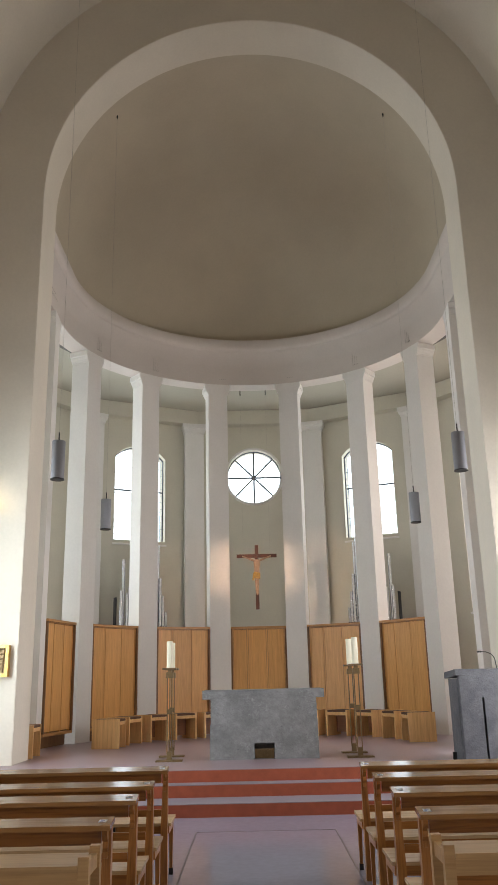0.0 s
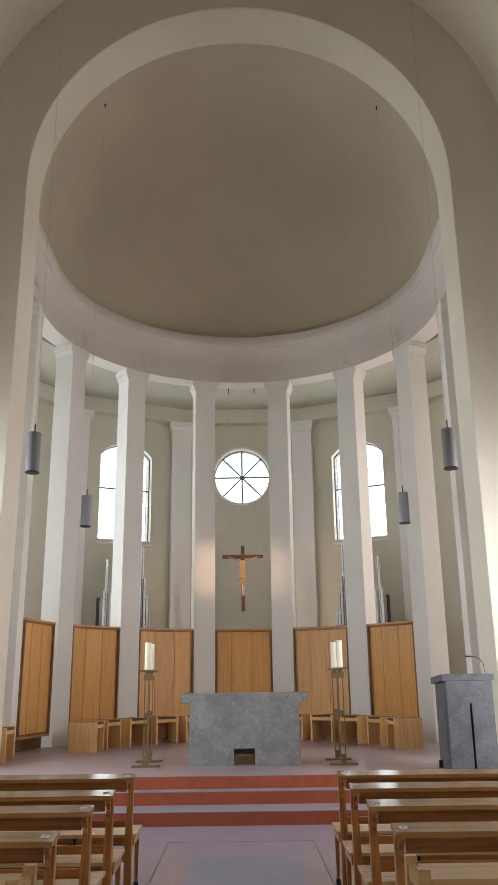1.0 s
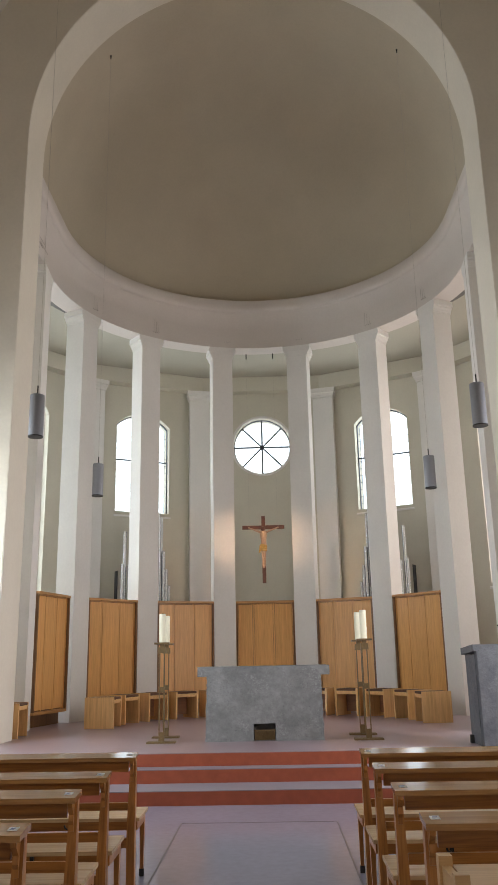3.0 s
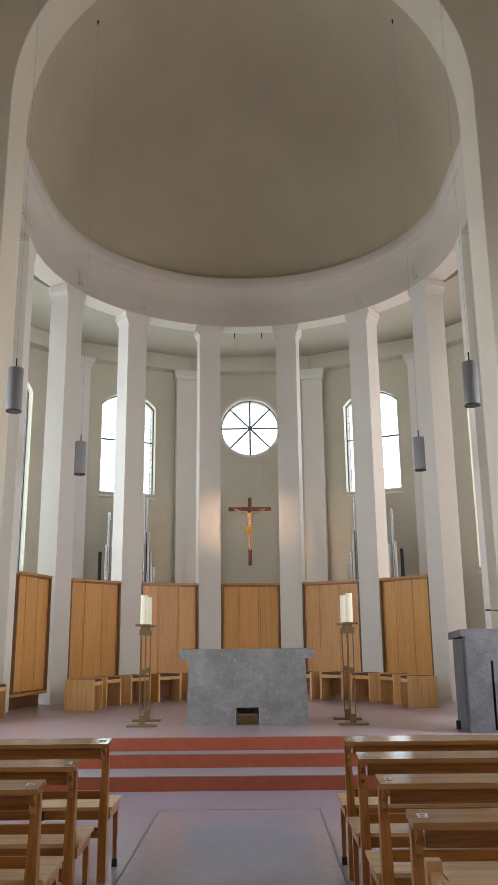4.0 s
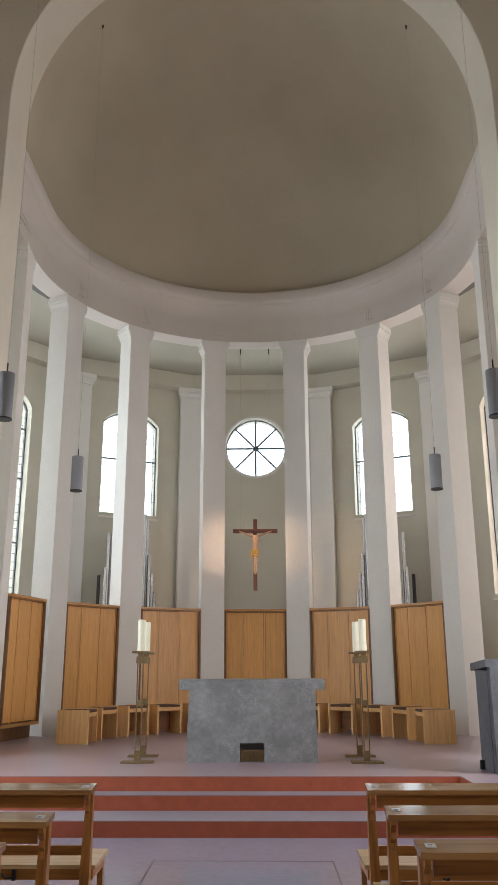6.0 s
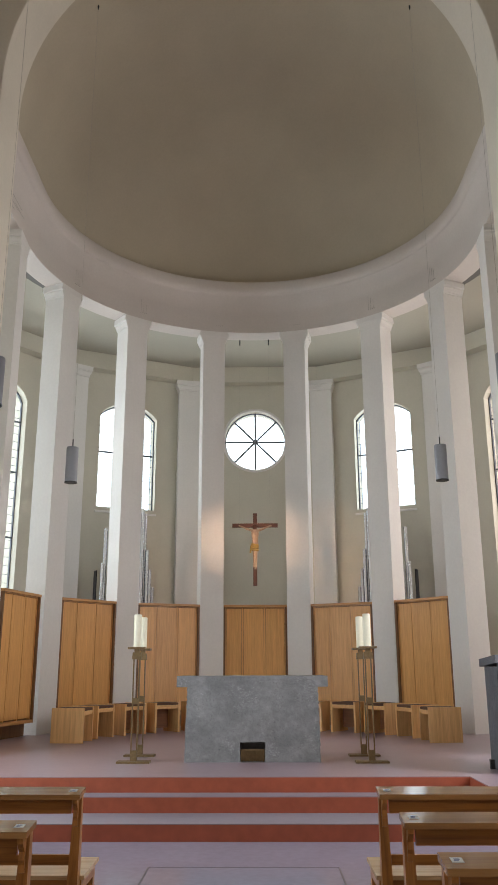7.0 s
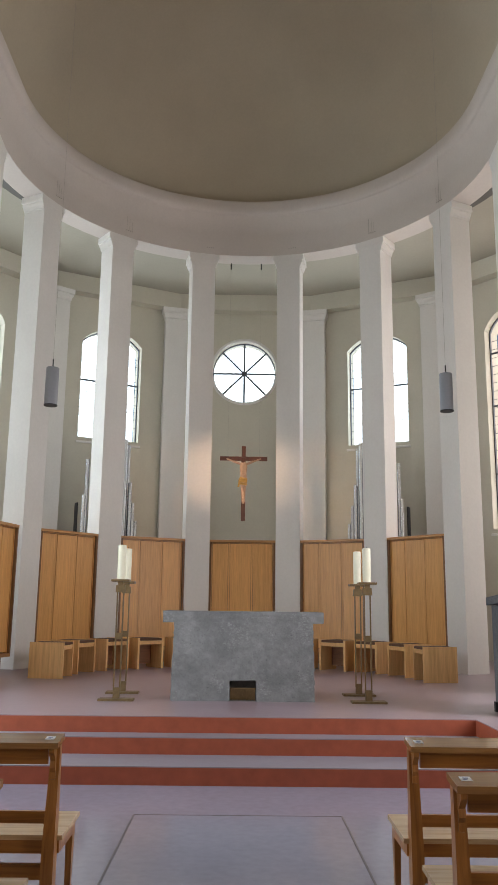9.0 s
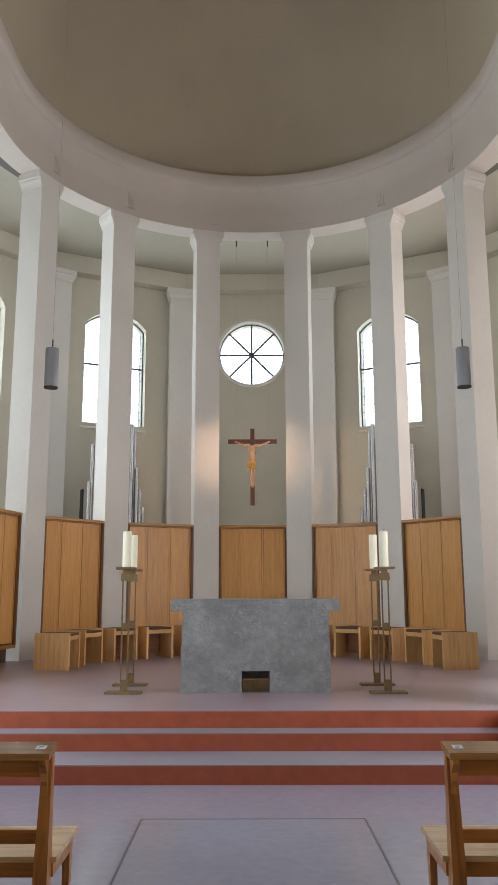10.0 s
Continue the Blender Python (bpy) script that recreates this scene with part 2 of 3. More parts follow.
def bay_pose(angle, r, z=0.0):
    """Local x along the ring, local y outwards, at the angle in degrees from the axis (right is positive)."""
    a = radians(angle)
    return pose(r * math.sin(a), CY + r * math.cos(a), z, 0, 0, -angle)


def u_path(r, y_front, n=48):
    pts = [(-r, y_front)] + [(r * math.sin(a), CY + r * math.cos(a)) for a in (math.pi * (i / n - 0.5) for i in range(n + 1))] + [(r, y_front)]
    return pts


def u_skin(profile, y_front, n=48, closed=True):
    """Sweeps a profile of (r, z) round the apse and on to y_front."""
    bm = bmesh.new()
    rows = [[bm.verts.new((x, y, z)) for x, y in u_path(r, y_front, n)] for r, z in profile]
    pairs = list(zip(rows, rows[1:])) + ([(rows[-1], rows[0])] if closed else [])
    for a, b in pairs:
        for i in range(len(a) - 1):
            bm.faces.new((a[i], a[i + 1], b[i + 1], b[i]))
    if closed:
        for k in (0, -1):
            bm.faces.new([r[k] for r in rows])
    return bm


# ---- structure ----
# outside ground
g = bmesh.new()
vs = [g.verts.new(p) for p in ((-600, -600, -0.6), (600, -600, -0.6), (600, 600, -0.6), (-600, 600, -0.6))]
g.faces.new(vs)
structure("ground", g, GROUND, "dull green ground outside the church")

structure("floor", box(-4.8, 4.8, -9.0, 9.13, -0.25, 0.0), FLOOR, "lilac grey cement floor of the nave")
for x in (-0.80, 0.715):
    structure("floor_joint", box(x - 0.006, x + 0.006, -9.0, 8.15, 0.0, 0.003), JOINT, "dark joint in the cement floor")
structure("floor_joint", box(-0.80, 0.715, 8.152, 8.158, 0.0, 0.002), JOINT, "dark joint in the cement floor")
for y in (2.9, 0.2):
    structure("floor_joint", box(-0.79, 0.705, y, y + 0.008, 0.0, 0.003), JOINT, "fine joint in the cement floor")

# three steps: red risers under worn grey treads; the platform runs on beside the lectern
E1, E2, E3 = 9.97, 9.70, 9.13
EXT_X = 2.24
structure("step_1", box(-4.8, EXT_X, E3, E2, -0.2, 0.15), [TREAD], "worn lilac step with a red riser", bevel=0.008)
structure("step_2", box(-4.8, EXT_X, E2, E1, -0.2, 0.30), [TREAD], "worn lilac step with a red riser", bevel=0.008)
structure("riser_1", box(-4.8, EXT_X, E3 - 0.006, E3, 0.0, 0.142), RISER, "red painted step riser")
structure("riser_2", box(-4.8, EXT_X, E2 - 0.006, E2, 0.15, 0.292), RISER, "red painted step riser")
structure("riser_3", box(-4.8, EXT_X, E1 - 0.006, E1, 0.30, 0.442), RISER, "red painted step riser")
structure("riser_side", box(EXT_X - 0.006, EXT_X, E3, E1 - 0.006, 0.30, 0.442), RISER, "red painted riser turning towards the nave")
structure("riser_4", box(EXT_X, 4.8, E3 - 0.006, E3, 0.0, 0.442), RISER, "red painted riser below the lectern")
structure("platform_floor", box(-7.6, 7.6, E1, 21.4, -0.2, PH), PLAT, "polished red brown cement floor of the sanctuary", bevel=0.008)
structure("platform_extension", box(EXT_X, 4.8, E3, E1, -0.2, PH), PLAT, "polished red brown platform below the lectern", bevel=0.008)

# wall with the great arch
outer = [(-8.2, -0.2), (8.2, -0.2), (8.2, 16.5), (-8.2, 16.5)]
hole = [(-ARCH_R, -0.19), (ARCH_R, -0.19)] + [(ARCH_R * math.cos(a), SPRING + ARCH_R * math.sin(a)) for a in (math.pi * i / 56 for i in range(57))]
structure("wall_arch", plate_with_hole(outer, [hole], ARCH_Y0, ARCH_Y1), NAVE, "pale plaster wall with a tall round arch", smooth=True, bevel=0.045)

# nave: side walls with windows, end wall, barrel vault
NAVE_WINDOWS = (-4.0, 2.0, 8.9)


def arched(w, z0, z1, cx=0.0, rise=None, n=14):
    """The outline of an opening with an arched head."""
    rise = w / 2 if rise is None else rise
    rr = (w * w / 4 + rise * rise) / (2 * rise)
    a0 = math.asin(min(1.0, w / 2 / rr))
    pts = [(cx - w / 2, z0), (cx + w / 2, z0)]
    pts += [(cx + rr * math.sin(a), z1 - rr + rr * math.cos(a)) for a in (a0 - 2 * a0 * i / n for i in range(n + 1))]
    return pts


for side, nm in ((-1, "wall_north"), (1, "wall_south")):
    bm = plate_with_hole([(-9.0, -0.2), (11.15, -0.2), (11.15, NAVE_Z), (-9.0, NAVE_Z)],
                         [arched(1.6, 1.0, 4.6, y) for y in NAVE_WINDOWS], 0.0, 0.45)
    m = Matrix(((0, side, 0, side * NAVE_R), (1, 0, 0, 0), (0, 0, 1, 0), (0, 0, 0, 1)))
    bm.transform(m)
    structure(nm, bm, NAVE, "plain pale plaster wall of the nave")
    for y in NAVE_WINDOWS:
        area_lamp("nave_window_light", look((side * (NAVE_R + 0.4), y, 2.7), (0, y + (4.0 if y > 8 else 0.0), 1.0)), 1.5, 3.2, CROSSING_LIGHT if y > 8 else NAVE_LIGHT, (1.0, 0.92, 0.84) if y < 8 else (0.80, 0.91, 1.0) if side < 0 else (0.92, 0.93, 1.0))
# unseen fill lamp added at the west end; the wall has no opening there
area_lamp("west_fill_light", look((0, -8.9, 1.7), (0, 0, 1.3)), 5.0, 3.2, WEST_LIGHT, (1.0, 0.88, 0.79))
structure("wall_west", box(-5.3, 5.3, -9.4, -9.0, -0.2, 15.4), NAVE, "plain pale plaster end wall")
bm = bmesh.new()
rows = []
for y in (-9.0, ARCH_Y0):
    rows.append([[bm.verts.new((r * math.cos(a), y, NAVE_Z + r * math.sin(a))) for a in (math.pi * i / 48 for i in range(49))] for r in (NAVE_R, NAVE_R + 0.3)])
for k in (0, 1):
    for i in range(48):
        bm.faces.new((rows[0][k][i], rows[0][k][i + 1], rows[1][k][i + 1], rows[1][k][i]))
structure("ceiling_nave", bm, NAVE, "pale plaster barrel vault of the nave", smooth=True)

# half dome with its short barrel
prof = [(DOME_R * math.cos(radians(e)), SPRING - 0.1 + DOME_R * math.sin(radians(e)) + 0.1) for e in [90 * i / 30 for i in range(31)]]
prof[-1] = (0.0001, prof[-1][1])
bm = u_skin([(DOME_R, SPRING - 0.3)] + prof, ARCH_Y1, 64, False)
structure("ceiling_dome", bm, DOME, "taupe painted half dome over the sanctuary", smooth=True)

# entablature: plain frieze and projecting cornice
cove = [(3.95 - 0.14 * u ** 1.7, 9.20 + 0.38 * u) for u in (i / 12 for i in range(13))]
roll = [(3.80 - 0.08 * math.sin(math.pi * u / 2), 9.585 + 0.12 * (1 - math.cos(math.pi * u / 2))) for u in (i / 6 for i in range(7))]
prof = [(4.38, 8.74), (3.95, 8.74), (3.95, 9.08)] + cove + roll + [(3.72, 9.84), (3.735, 9.87), (3.76, 9.88), (4.16, 9.90), (4.38, 9.90)]
structure("trim_entablature", u_skin(prof, ARCH_Y1, 64), FRIEZE, "pinkish white plaster frieze with a rounded cornice", smooth=True)

# ambulatory ceiling, and a dark strip that paints the shade in the gap beside the ring
bm = u_skin([(4.95, 9.10), (7.9, 9.10), (7.9, 9.3), (4.95, 9.3)], ARCH_Y1, 42)
structure("ceiling_ambulatory", bm, CEIL, "pale flat ceiling of the ambulatory")
structure("ceiling_gap_shade", u_skin([(4.38, 9.085), (4.94, 9.085), (4.94, 9.16), (4.38, 9.16)], ARCH_Y1, 42), SHADE_GREY, "dark grey strip standing in for shade beside the ring beam")

# outer wall, bay by bay
BW = 2 * OUT * math.tan(radians(BAY / 2))
THICK = 0.45
GLAZE = 0.20              # depth of the glazing in the wall


def window(name, m, outline, bars, w, h, label, sill):
    """Glazing with lead bars, a sloping sill and the sky's light behind it. Local x along the wall, y outwards."""
    root = tagged(thing(name, label, "window", m), kind="structure")
    n = len(outline)
    cx = sum(p[0] for p in outline) / n
    cz = (min(p[1] for p in outline) + max(p[1] for p in outline)) / 2
    inner = [(cx + (x - cx) * (1 - 0.042 / w), cz + (z - cz) * (1 - 0.042 / h)) for x, z in outline]
    part("window_frame", plate_with_hole(outline, [inner], GLAZE - 0.02, GLAZE + 0.03), LEAD, root)
    bm = bmesh.new()
    bm.faces.new([bm.verts.new((x, GLAZE + 0.028, z)) for x, z in inner])
    pane = part("pane", bm, GLASS, root)
    pane.visible_shadow = False
    for b0, b1, th in bars:
        part("glazing_bar", rod((b0[0], GLAZE, b0[1]), (b1[0], GLAZE, b1[1]), th, 6), LEAD, root)
    if sill:
        z0 = min(p[1] for p in outline)
        x0, x1 = min(p[0] for p in outline), max(p[0] for p in outline)
        bm = bmesh.new()
        loft([[(x, -0.03, z0 - 0.14), (x, -0.03, z0 - 0.10), (x, GLAZE, z0 + 0.004), (x, GLAZE, z0 - 0.14)] for x in (x0 - 0.04, x1 + 0.04)], bm)
        part("window_sill", bm, PIER, root)
    return root


def facet(angle, k):
    m = bay_pose(angle, OUT)
    outer_loop = [(-BW / 2, -0.2), (BW / 2, -0.2), (BW / 2, 9.3), (-BW / 2, 9.3)]
    if abs(angle) < 1:
        rr, cz = 0.785, 7.19
        out = [(rr * math.cos(2 * math.pi * i / 40), cz + rr * math.sin(2 * math.pi * i / 40)) for i in range(40)]
        bars = [((math.cos(a) * rr * 0.97, cz + math.sin(a) * rr * 0.97), (-math.cos(a) * rr * 0.97, cz - math.sin(a) * rr * 0.97), 0.024)
                for a in (math.pi * i / 4 for i in range(4))]
        w, h, z0, z1, label, sill = 1.6, 1.6, 6.39, 7.99, "round window with eight spokes and white panes", False
    else:
        w, z1 = 1.46, 7.96
        z0 = 5.28 if abs(angle) < 30 else (3.15 if abs(angle) < 60 else 1.2)
        w = w if abs(angle) < 30 else 1.28
        out = arched(w, z0, z1, 0, 0.34 if abs(angle) < 30 else 0.42)
        cuts = (6.70,) if abs(angle) < 30 else (4.35, 5.85, 7.05)
        bars = [((-w / 2 + 0.03, z), (w / 2 - 0.03, z), 0.022) for z in cuts]
        if abs(angle) > 30:
            bars += [((0, z0 + 0.03), (0, z1 - 0.03), 0.016)]
        bars += [((-w / 2 + 0.03, z0 + 0.19 * i), (w / 2 - 0.03, z0 + 0.19 * i), 0.005) for i in range(1, int((z1 - z0 - 0.3) / 0.19))]
        h, sill = z1 - z0, True
        label = "tall arched window with leaded white glass" if abs(angle) > 30 else "arched window with one dark bar and white glass"
    wall = structure(f"wall_apse_{k}", plate_with_hole(outer_loop, [out], 0.0, THICK), WALL, "grey green painted wall of the ambulatory")
    wall.matrix_basis = m
    root = window(f"window_{k}", m, out, bars, w, h, label, sill)
    if abs(angle) < 1:
        bm = bmesh.new()
        ring = [[((rr + dr) * math.cos(t), y, cz + (rr + dr) * math.sin(t)) for t in (2 * math.pi * i / 40 for i in range(40))]
                for dr, y in ((0.0, 0.02), (0.0, -0.02), (0.035, -0.035), (0.07, -0.02), (0.07, 0.0))]
        loft(ring, bm, False)
        part("window_surround", bm, PIER, root, smooth=True)
        hub = [[(r * math.cos(t), y, cz + r * math.sin(t)) for t in (2 * math.pi * i / 16 for i in range(16))] for r, y in ((0.065, GLAZE + 0.02), (0.065, GLAZE - 0.03), (0.03, GLAZE - 0.04))]
        part("window_hub", loft(hub), LEAD, root)
    tint = (0.85, 0.94, 1.0) if angle < 30 else (1.0, 0.90, 0.86)
    area_lamp("apse_window_light", m @ pose(0, THICK + 0.06, (z0 + z1) / 2, -90, 0, 0), w, h, WINDOW_LIGHT * (0.92 if abs(angle) < 30 else 1.25 if angle < 0 else 0.95), tint)


for k, s in enumerate(range(-3, 4), 1):
    facet(s * BAY, k)
for side, nm in ((-1, "wall_flank_north"), (1, "wall_flank_south")):
    x = OUT / math.cos(radians(BAY / 2))
    structure(nm, box(min(side * x, side * (x + 0.45)), max(side * x, side * (x + 0.45)), ARCH_Y1, CY, -0.2, 9.3), WALL, "grey green painted wall of the ambulatory")
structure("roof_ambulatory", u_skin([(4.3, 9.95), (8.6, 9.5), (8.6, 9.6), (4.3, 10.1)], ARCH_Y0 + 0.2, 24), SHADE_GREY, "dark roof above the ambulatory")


# ---- piers of the ring ----
def cap_loft(bm, w, d, y0, steps):
    """A moulded head: each step is (grow, height)."""
    secs = []
    for gr, zz in steps:
        secs.append([(-w / 2 - gr, y0 - gr * 0.12, zz), (w / 2 + gr, y0 - gr * 0.12, zz), (w / 2 + gr, y0 + d + gr * 0.25, zz), (-w / 2 - gr, y0 + d + gr * 0.25, zz)])
    return loft(secs, bm)


PW, PD = 0.475, 0.45
CAP = [(0.001, 8.47), (0.016, 8.472), (0.016, 8.50), (0.026, 8.505), (0.034, 8.54), (0.050, 8.565), (0.056, 8.58), (0.056, 8.61),
       (0.078, 8.615), (0.082, 8.64), (0.078, 8.665), (0.078, 8.736)]


def ring_pier(m):
    root = thing("column", "square white plastered pier with a moulded head", "column", m, "piers round the sanctuary")
    part("shaft", loft([rect(PW, PD, PH, 0, PD / 2), rect(PW, PD, 8.47, 0, PD / 2)]), PIER, root, bevel=0.012)
    part("capital", cap_loft(bmesh.new(), PW, PD, 0.0, CAP), PIER, root)
    return root


first = ring_pier(bay_pose(-2.5 * BAY, RING))
for s in (-3.64, -1.5, -0.5, 0.5, 1.5, 2.5, 3.64):
    copy_thing(first, bay_pose(s * BAY, RING))


def wall_pilaster(m):
    root = thing("pilaster", "shallow white plaster pilaster on the curved wall", "pilaster", m, "pilasters of the outer wall")
    part("shaft", box(-0.27, 0.27, -0.30, 0.02, PH, 8.42), PIER, root, bevel=0.012)
    part("capital", loft([[(-0.27 - gr, -0.30 - gr, z), (0.27 + gr, -0.30 - gr, z), (0.27 + gr, 0.0, z), (-0.27 - gr, 0.0, z)]
                          for gr, z in ((0, 8.42), (0.02, 8.425), (0.02, 8.47), (0.055, 8.53), (0.055, 8.57), (0.075, 8.58), (0.075, 8.688))]), PIER, root)
    return root


r_out = OUT / math.cos(radians(BAY / 2))
first = wall_pilaster(bay_pose(-63.5, r_out - 0.05))
for a, dr in ((-37.0, 0.05), (-13.6, 0.03), (13.6, 0.03), (37.0, 0.05), (63.5, 0.05)):
    copy_thing(first, bay_pose(a, r_out - dr))
for s in range(-3, 4):
    ob = structure("trim_lintel", box(-BW / 2 + 0.064, BW / 2 - 0.064, -0.28, -0.002, 8.69, 9.10), WALL, "pale plaster lintel over the bay of the outer wall", bevel=0.03)
    ob.matrix_basis = bay_pose(s * BAY, OUT)


# ---- oak screens between the piers ----
def screen(m, w):
    root = thing("wooden_screen", "oak panelled screen standing between two white piers", "screen", m, "screens between the piers")
    z0, z1 = 0.66, 2.76
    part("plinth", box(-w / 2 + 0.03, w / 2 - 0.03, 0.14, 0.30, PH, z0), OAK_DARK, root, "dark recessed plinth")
    part("top_rail", box(-w / 2, w / 2, -0.01, 0.32, z1 - 0.045, z1), OAK_X, root, bevel=0.004)
    part("bottom_rail", box(-w / 2, w / 2, 0.0, 0.30, z0, z0 + 0.05), OAK_X, root, bevel=0.004)
    for s in (-1, 1):
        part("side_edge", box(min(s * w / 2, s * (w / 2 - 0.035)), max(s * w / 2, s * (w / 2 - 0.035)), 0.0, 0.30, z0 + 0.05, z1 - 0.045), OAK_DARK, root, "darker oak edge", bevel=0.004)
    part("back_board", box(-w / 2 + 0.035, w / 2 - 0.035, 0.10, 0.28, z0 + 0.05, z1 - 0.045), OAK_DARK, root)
    inner = w - 0.07
    cuts = (-inner / 2, -inner / 2 + inner * 0.285, -inner / 2 + inner * 0.655, inner / 2)
    for a, b in zip(cuts, cuts[1:]):
        part("board", box(a + (0.022 if a > cuts[0] else 0.020), b - (0.022 if b < cuts[3] else 0.020), 0.055, 0.099, z0 + 0.075, z1 - 0.07), OAK, root, bevel=0.005)
    for c in (cuts[0] + 0.007, cuts[3] - 0.007):
        part("bead", box(c - 0.006, c + 0.006, 0.045, 0.099, z0 + 0.055, z1 - 0.05), OAK, root)
    part("top_bead", box(cuts[0] + 0.015, cuts[3] - 0.015, 0.045, 0.099, z1 - 0.062, z1 - 0.048), OAK_X, root)
    for c in cuts[1:3]:
        part("batten", box(c - 0.016, c + 0.016, 0.060, 0.099, z0 + 0.055, z1 - 0.05), OAK, root, bevel=0.004)
    return root


gap = 2 * (RING * math.sin(radians(BAY / 2)) - PW / 2 * math.cos(radians(BAY / 2)))
mid_r = RING * math.cos(radians(BAY / 2)) + 0.06
first = screen(bay_pose(-3.05 * BAY, mid_r), gap - 0.012)
for s in (-2, -1, 0, 1, 2):
    copy_thing(first, bay_pose(s * BAY, mid_r))


# ---- altar ----
def rough_block(x0, x1, y0, y1, z0, z1, cuts, amp, seed):
    """A hewn block: a box cut into small faces whose corners wander a little."""
    bm = box(x0, x1, y0, y1, z0, z1)
    bmesh.ops.subdivide_edges(bm, edges=bm.edges[:], cuts=cuts, use_grid_fill=True)
    for v in bm.verts:
        p = v.co * 9.0 + Vector((seed, seed * 2, 0))
        v.co += noise.noise_vector(p) * amp + noise.noise_vector(p * 4) * amp * 0.5
    return bm


def hewn_line(a, b, n, amp, rng):
    """Points from a to b that stray sideways, without the last."""
    (ax, az), (bx, bz) = a, b
    length = math.hypot(bx - ax, bz - az)
    out = []
    for i in range(n):
        k = rng.uniform(-amp, amp) if i else 0.0
        u = i / n
        out.append((ax + (bx - ax) * u - (bz - az) / length * k, az + (bz - az) * u + (bx - ax) / length * k))
    return out


def altar():
    root = thing("altar", "rough grey stone altar block with an overhanging slab", "altar", pose(0, 11.26, PH))
    rng = random.Random(5)
    corners = [(-0.81, 0.0), (0.81, 0.0), (0.79, 0.855), (-0.79, 0.855)]
    outline = []
    for i in range(4):
        outline += hewn_line(corners[i], corners[(i + 1) % 4], 30 if i % 2 else 1, 0.005, rng)
    niche = []
    corners = [(-0.15, 0.004), (0.15, 0.004), (0.15, 0.225), (-0.15, 0.225)]
    for i in range(4):
        niche += hewn_line(corners[i], corners[(i + 1) % 4], 9 if i else 1, 0.003, rng)
    part("block", plate_with_hole(outline, [niche], 0.0, 0.30), STONE, root)
    part("back_block", loft([rect(1.62, 0.55, 0.0, 0, 0.576), rect(1.58, 0.55, 0.855, 0, 0.576)]), STONE, root)
    part("slab", rough_block(-0.915, 0.915, -0.004, 0.88, 0.853, 0.98, 11, 0.006, 3.0), STONE, root)
    part("relic_box", box(-0.142, 0.142, 0.12, 0.28, 0.006, 0.12), BRASS, root, "dark metal casket in the niche", bevel=0.006)
    for i in range(7):
        x = -0.13 + i * 0.0433
        part("grille_bar", box(x - 0.004, x + 0.004, 0.02, 0.03, 0.006, 0.13), BRASS, root)
    part("grille_rail", box(-0.145, 0.145, 0.016, 0.034, 0.13, 0.145), BRASS, root)
    return root


altar()


# ---- candle stands and candles ----
def candle_stand(x, y):
    root = thing("candle_stand", "aged brass stand of two slim bars on a flat foot", "candle stand", pose(x, y, PH), "candle stands beside the altar")
    part("foot", loft([rect(0.39, 0.17, 0.0), rect(0.39, 0.17, 0.018), rect(0.38, 0.16, 0.024)]), BRASS, root)
    part("socket", loft([rect(0.075, 0.06, 0.024), rect(0.07, 0.055, 0.14)]), BRASS, root, bevel=0.004)
    for s in (-1, 1):
        part("bar", box(s * 0.034 - 0.007, s * 0.034 + 0.007, -0.012, 0.012, 0.10, 1.22), BRASS, root)
    part("cross_block", box(-0.03, 0.03, -0.018, 0.018, 0.66, 0.73), BRASS, root, bevel=0.003)
    part("head_block", loft([rect(0.11, 0.05, 1.18), rect(0.10, 0.05, 1.26), rect(0.06, 0.05, 1.265), rect(0.06, 0.05, 1.30)]), BRASS, root)
    part("drip_plate", loft([rect(0.20, 0.16, 1.30), rect(0.205, 0.165, 1.305), rect(0.205, 0.165, 1.32), rect(0.20, 0.16, 1.325)]), BRASS, root)
    return root


def candle(x, y, h, r=0.047):
    root = thing("candle", "thick ivory candle standing on a brass plate", "candle", pose(x, y, PH + 1.325), "candles beside the altar")
    part("wax", turned([(r, 0), (r, h - 0.008), (r - 0.008, h), (r - 0.02, h - 0.006), (0.006, h - 0.012)], 24), WAX, root, smooth=True)
    part("wick", rod((0, 0, h - 0.012), (0.003, 0, h + 0.018), 0.0025, 5), BLACK, root)


for sx in (-1, 1):
    for y, h in ((11.22, 0.39), (11.97, 0.40)):
        x = sx * 1.405 - (0.035 if sx < 0 and y > 11.5 else 0.0)
        candle_stand(x, y)
        candle(x, y, h)


# ---- stools along the ring ----
def stool(m):
    """Local y points outwards; the open front looks to the middle."""
    root = thing("stool", "light oak stool with a dark brown seat pad", "stool", m, "stools round the sanctuary")
    for s in (-1, 1):
        part("side_panel", box(min(s * 0.25, s * 0.215), max(s * 0.25, s * 0.215), -0.25, 0.25, 0, 0.50), STOOL, root, bevel=0.004)
    part("seat", box(-0.215, 0.215, -0.245, 0.25, 0.425, 0.455), STOOL, root, bevel=0.003)
    part("pad", loft([rect(0.42, 0.48, 0.456), rect(0.43, 0.49, 0.465), rect(0.43, 0.49, 0.485), rect(0.41, 0.47, 0.494)]), CUSHION, root, "dark brown seat pad")
    part("back_panel", box(-0.215, 0.215, 0.10, 0.125, 0.06, 0.425), STOOL_BACK, root, bevel=0.003)
    part("apron", box(-0.215, 0.215, -0.235, -0.215, 0.395, 0.425), STOOL, root)
    return root


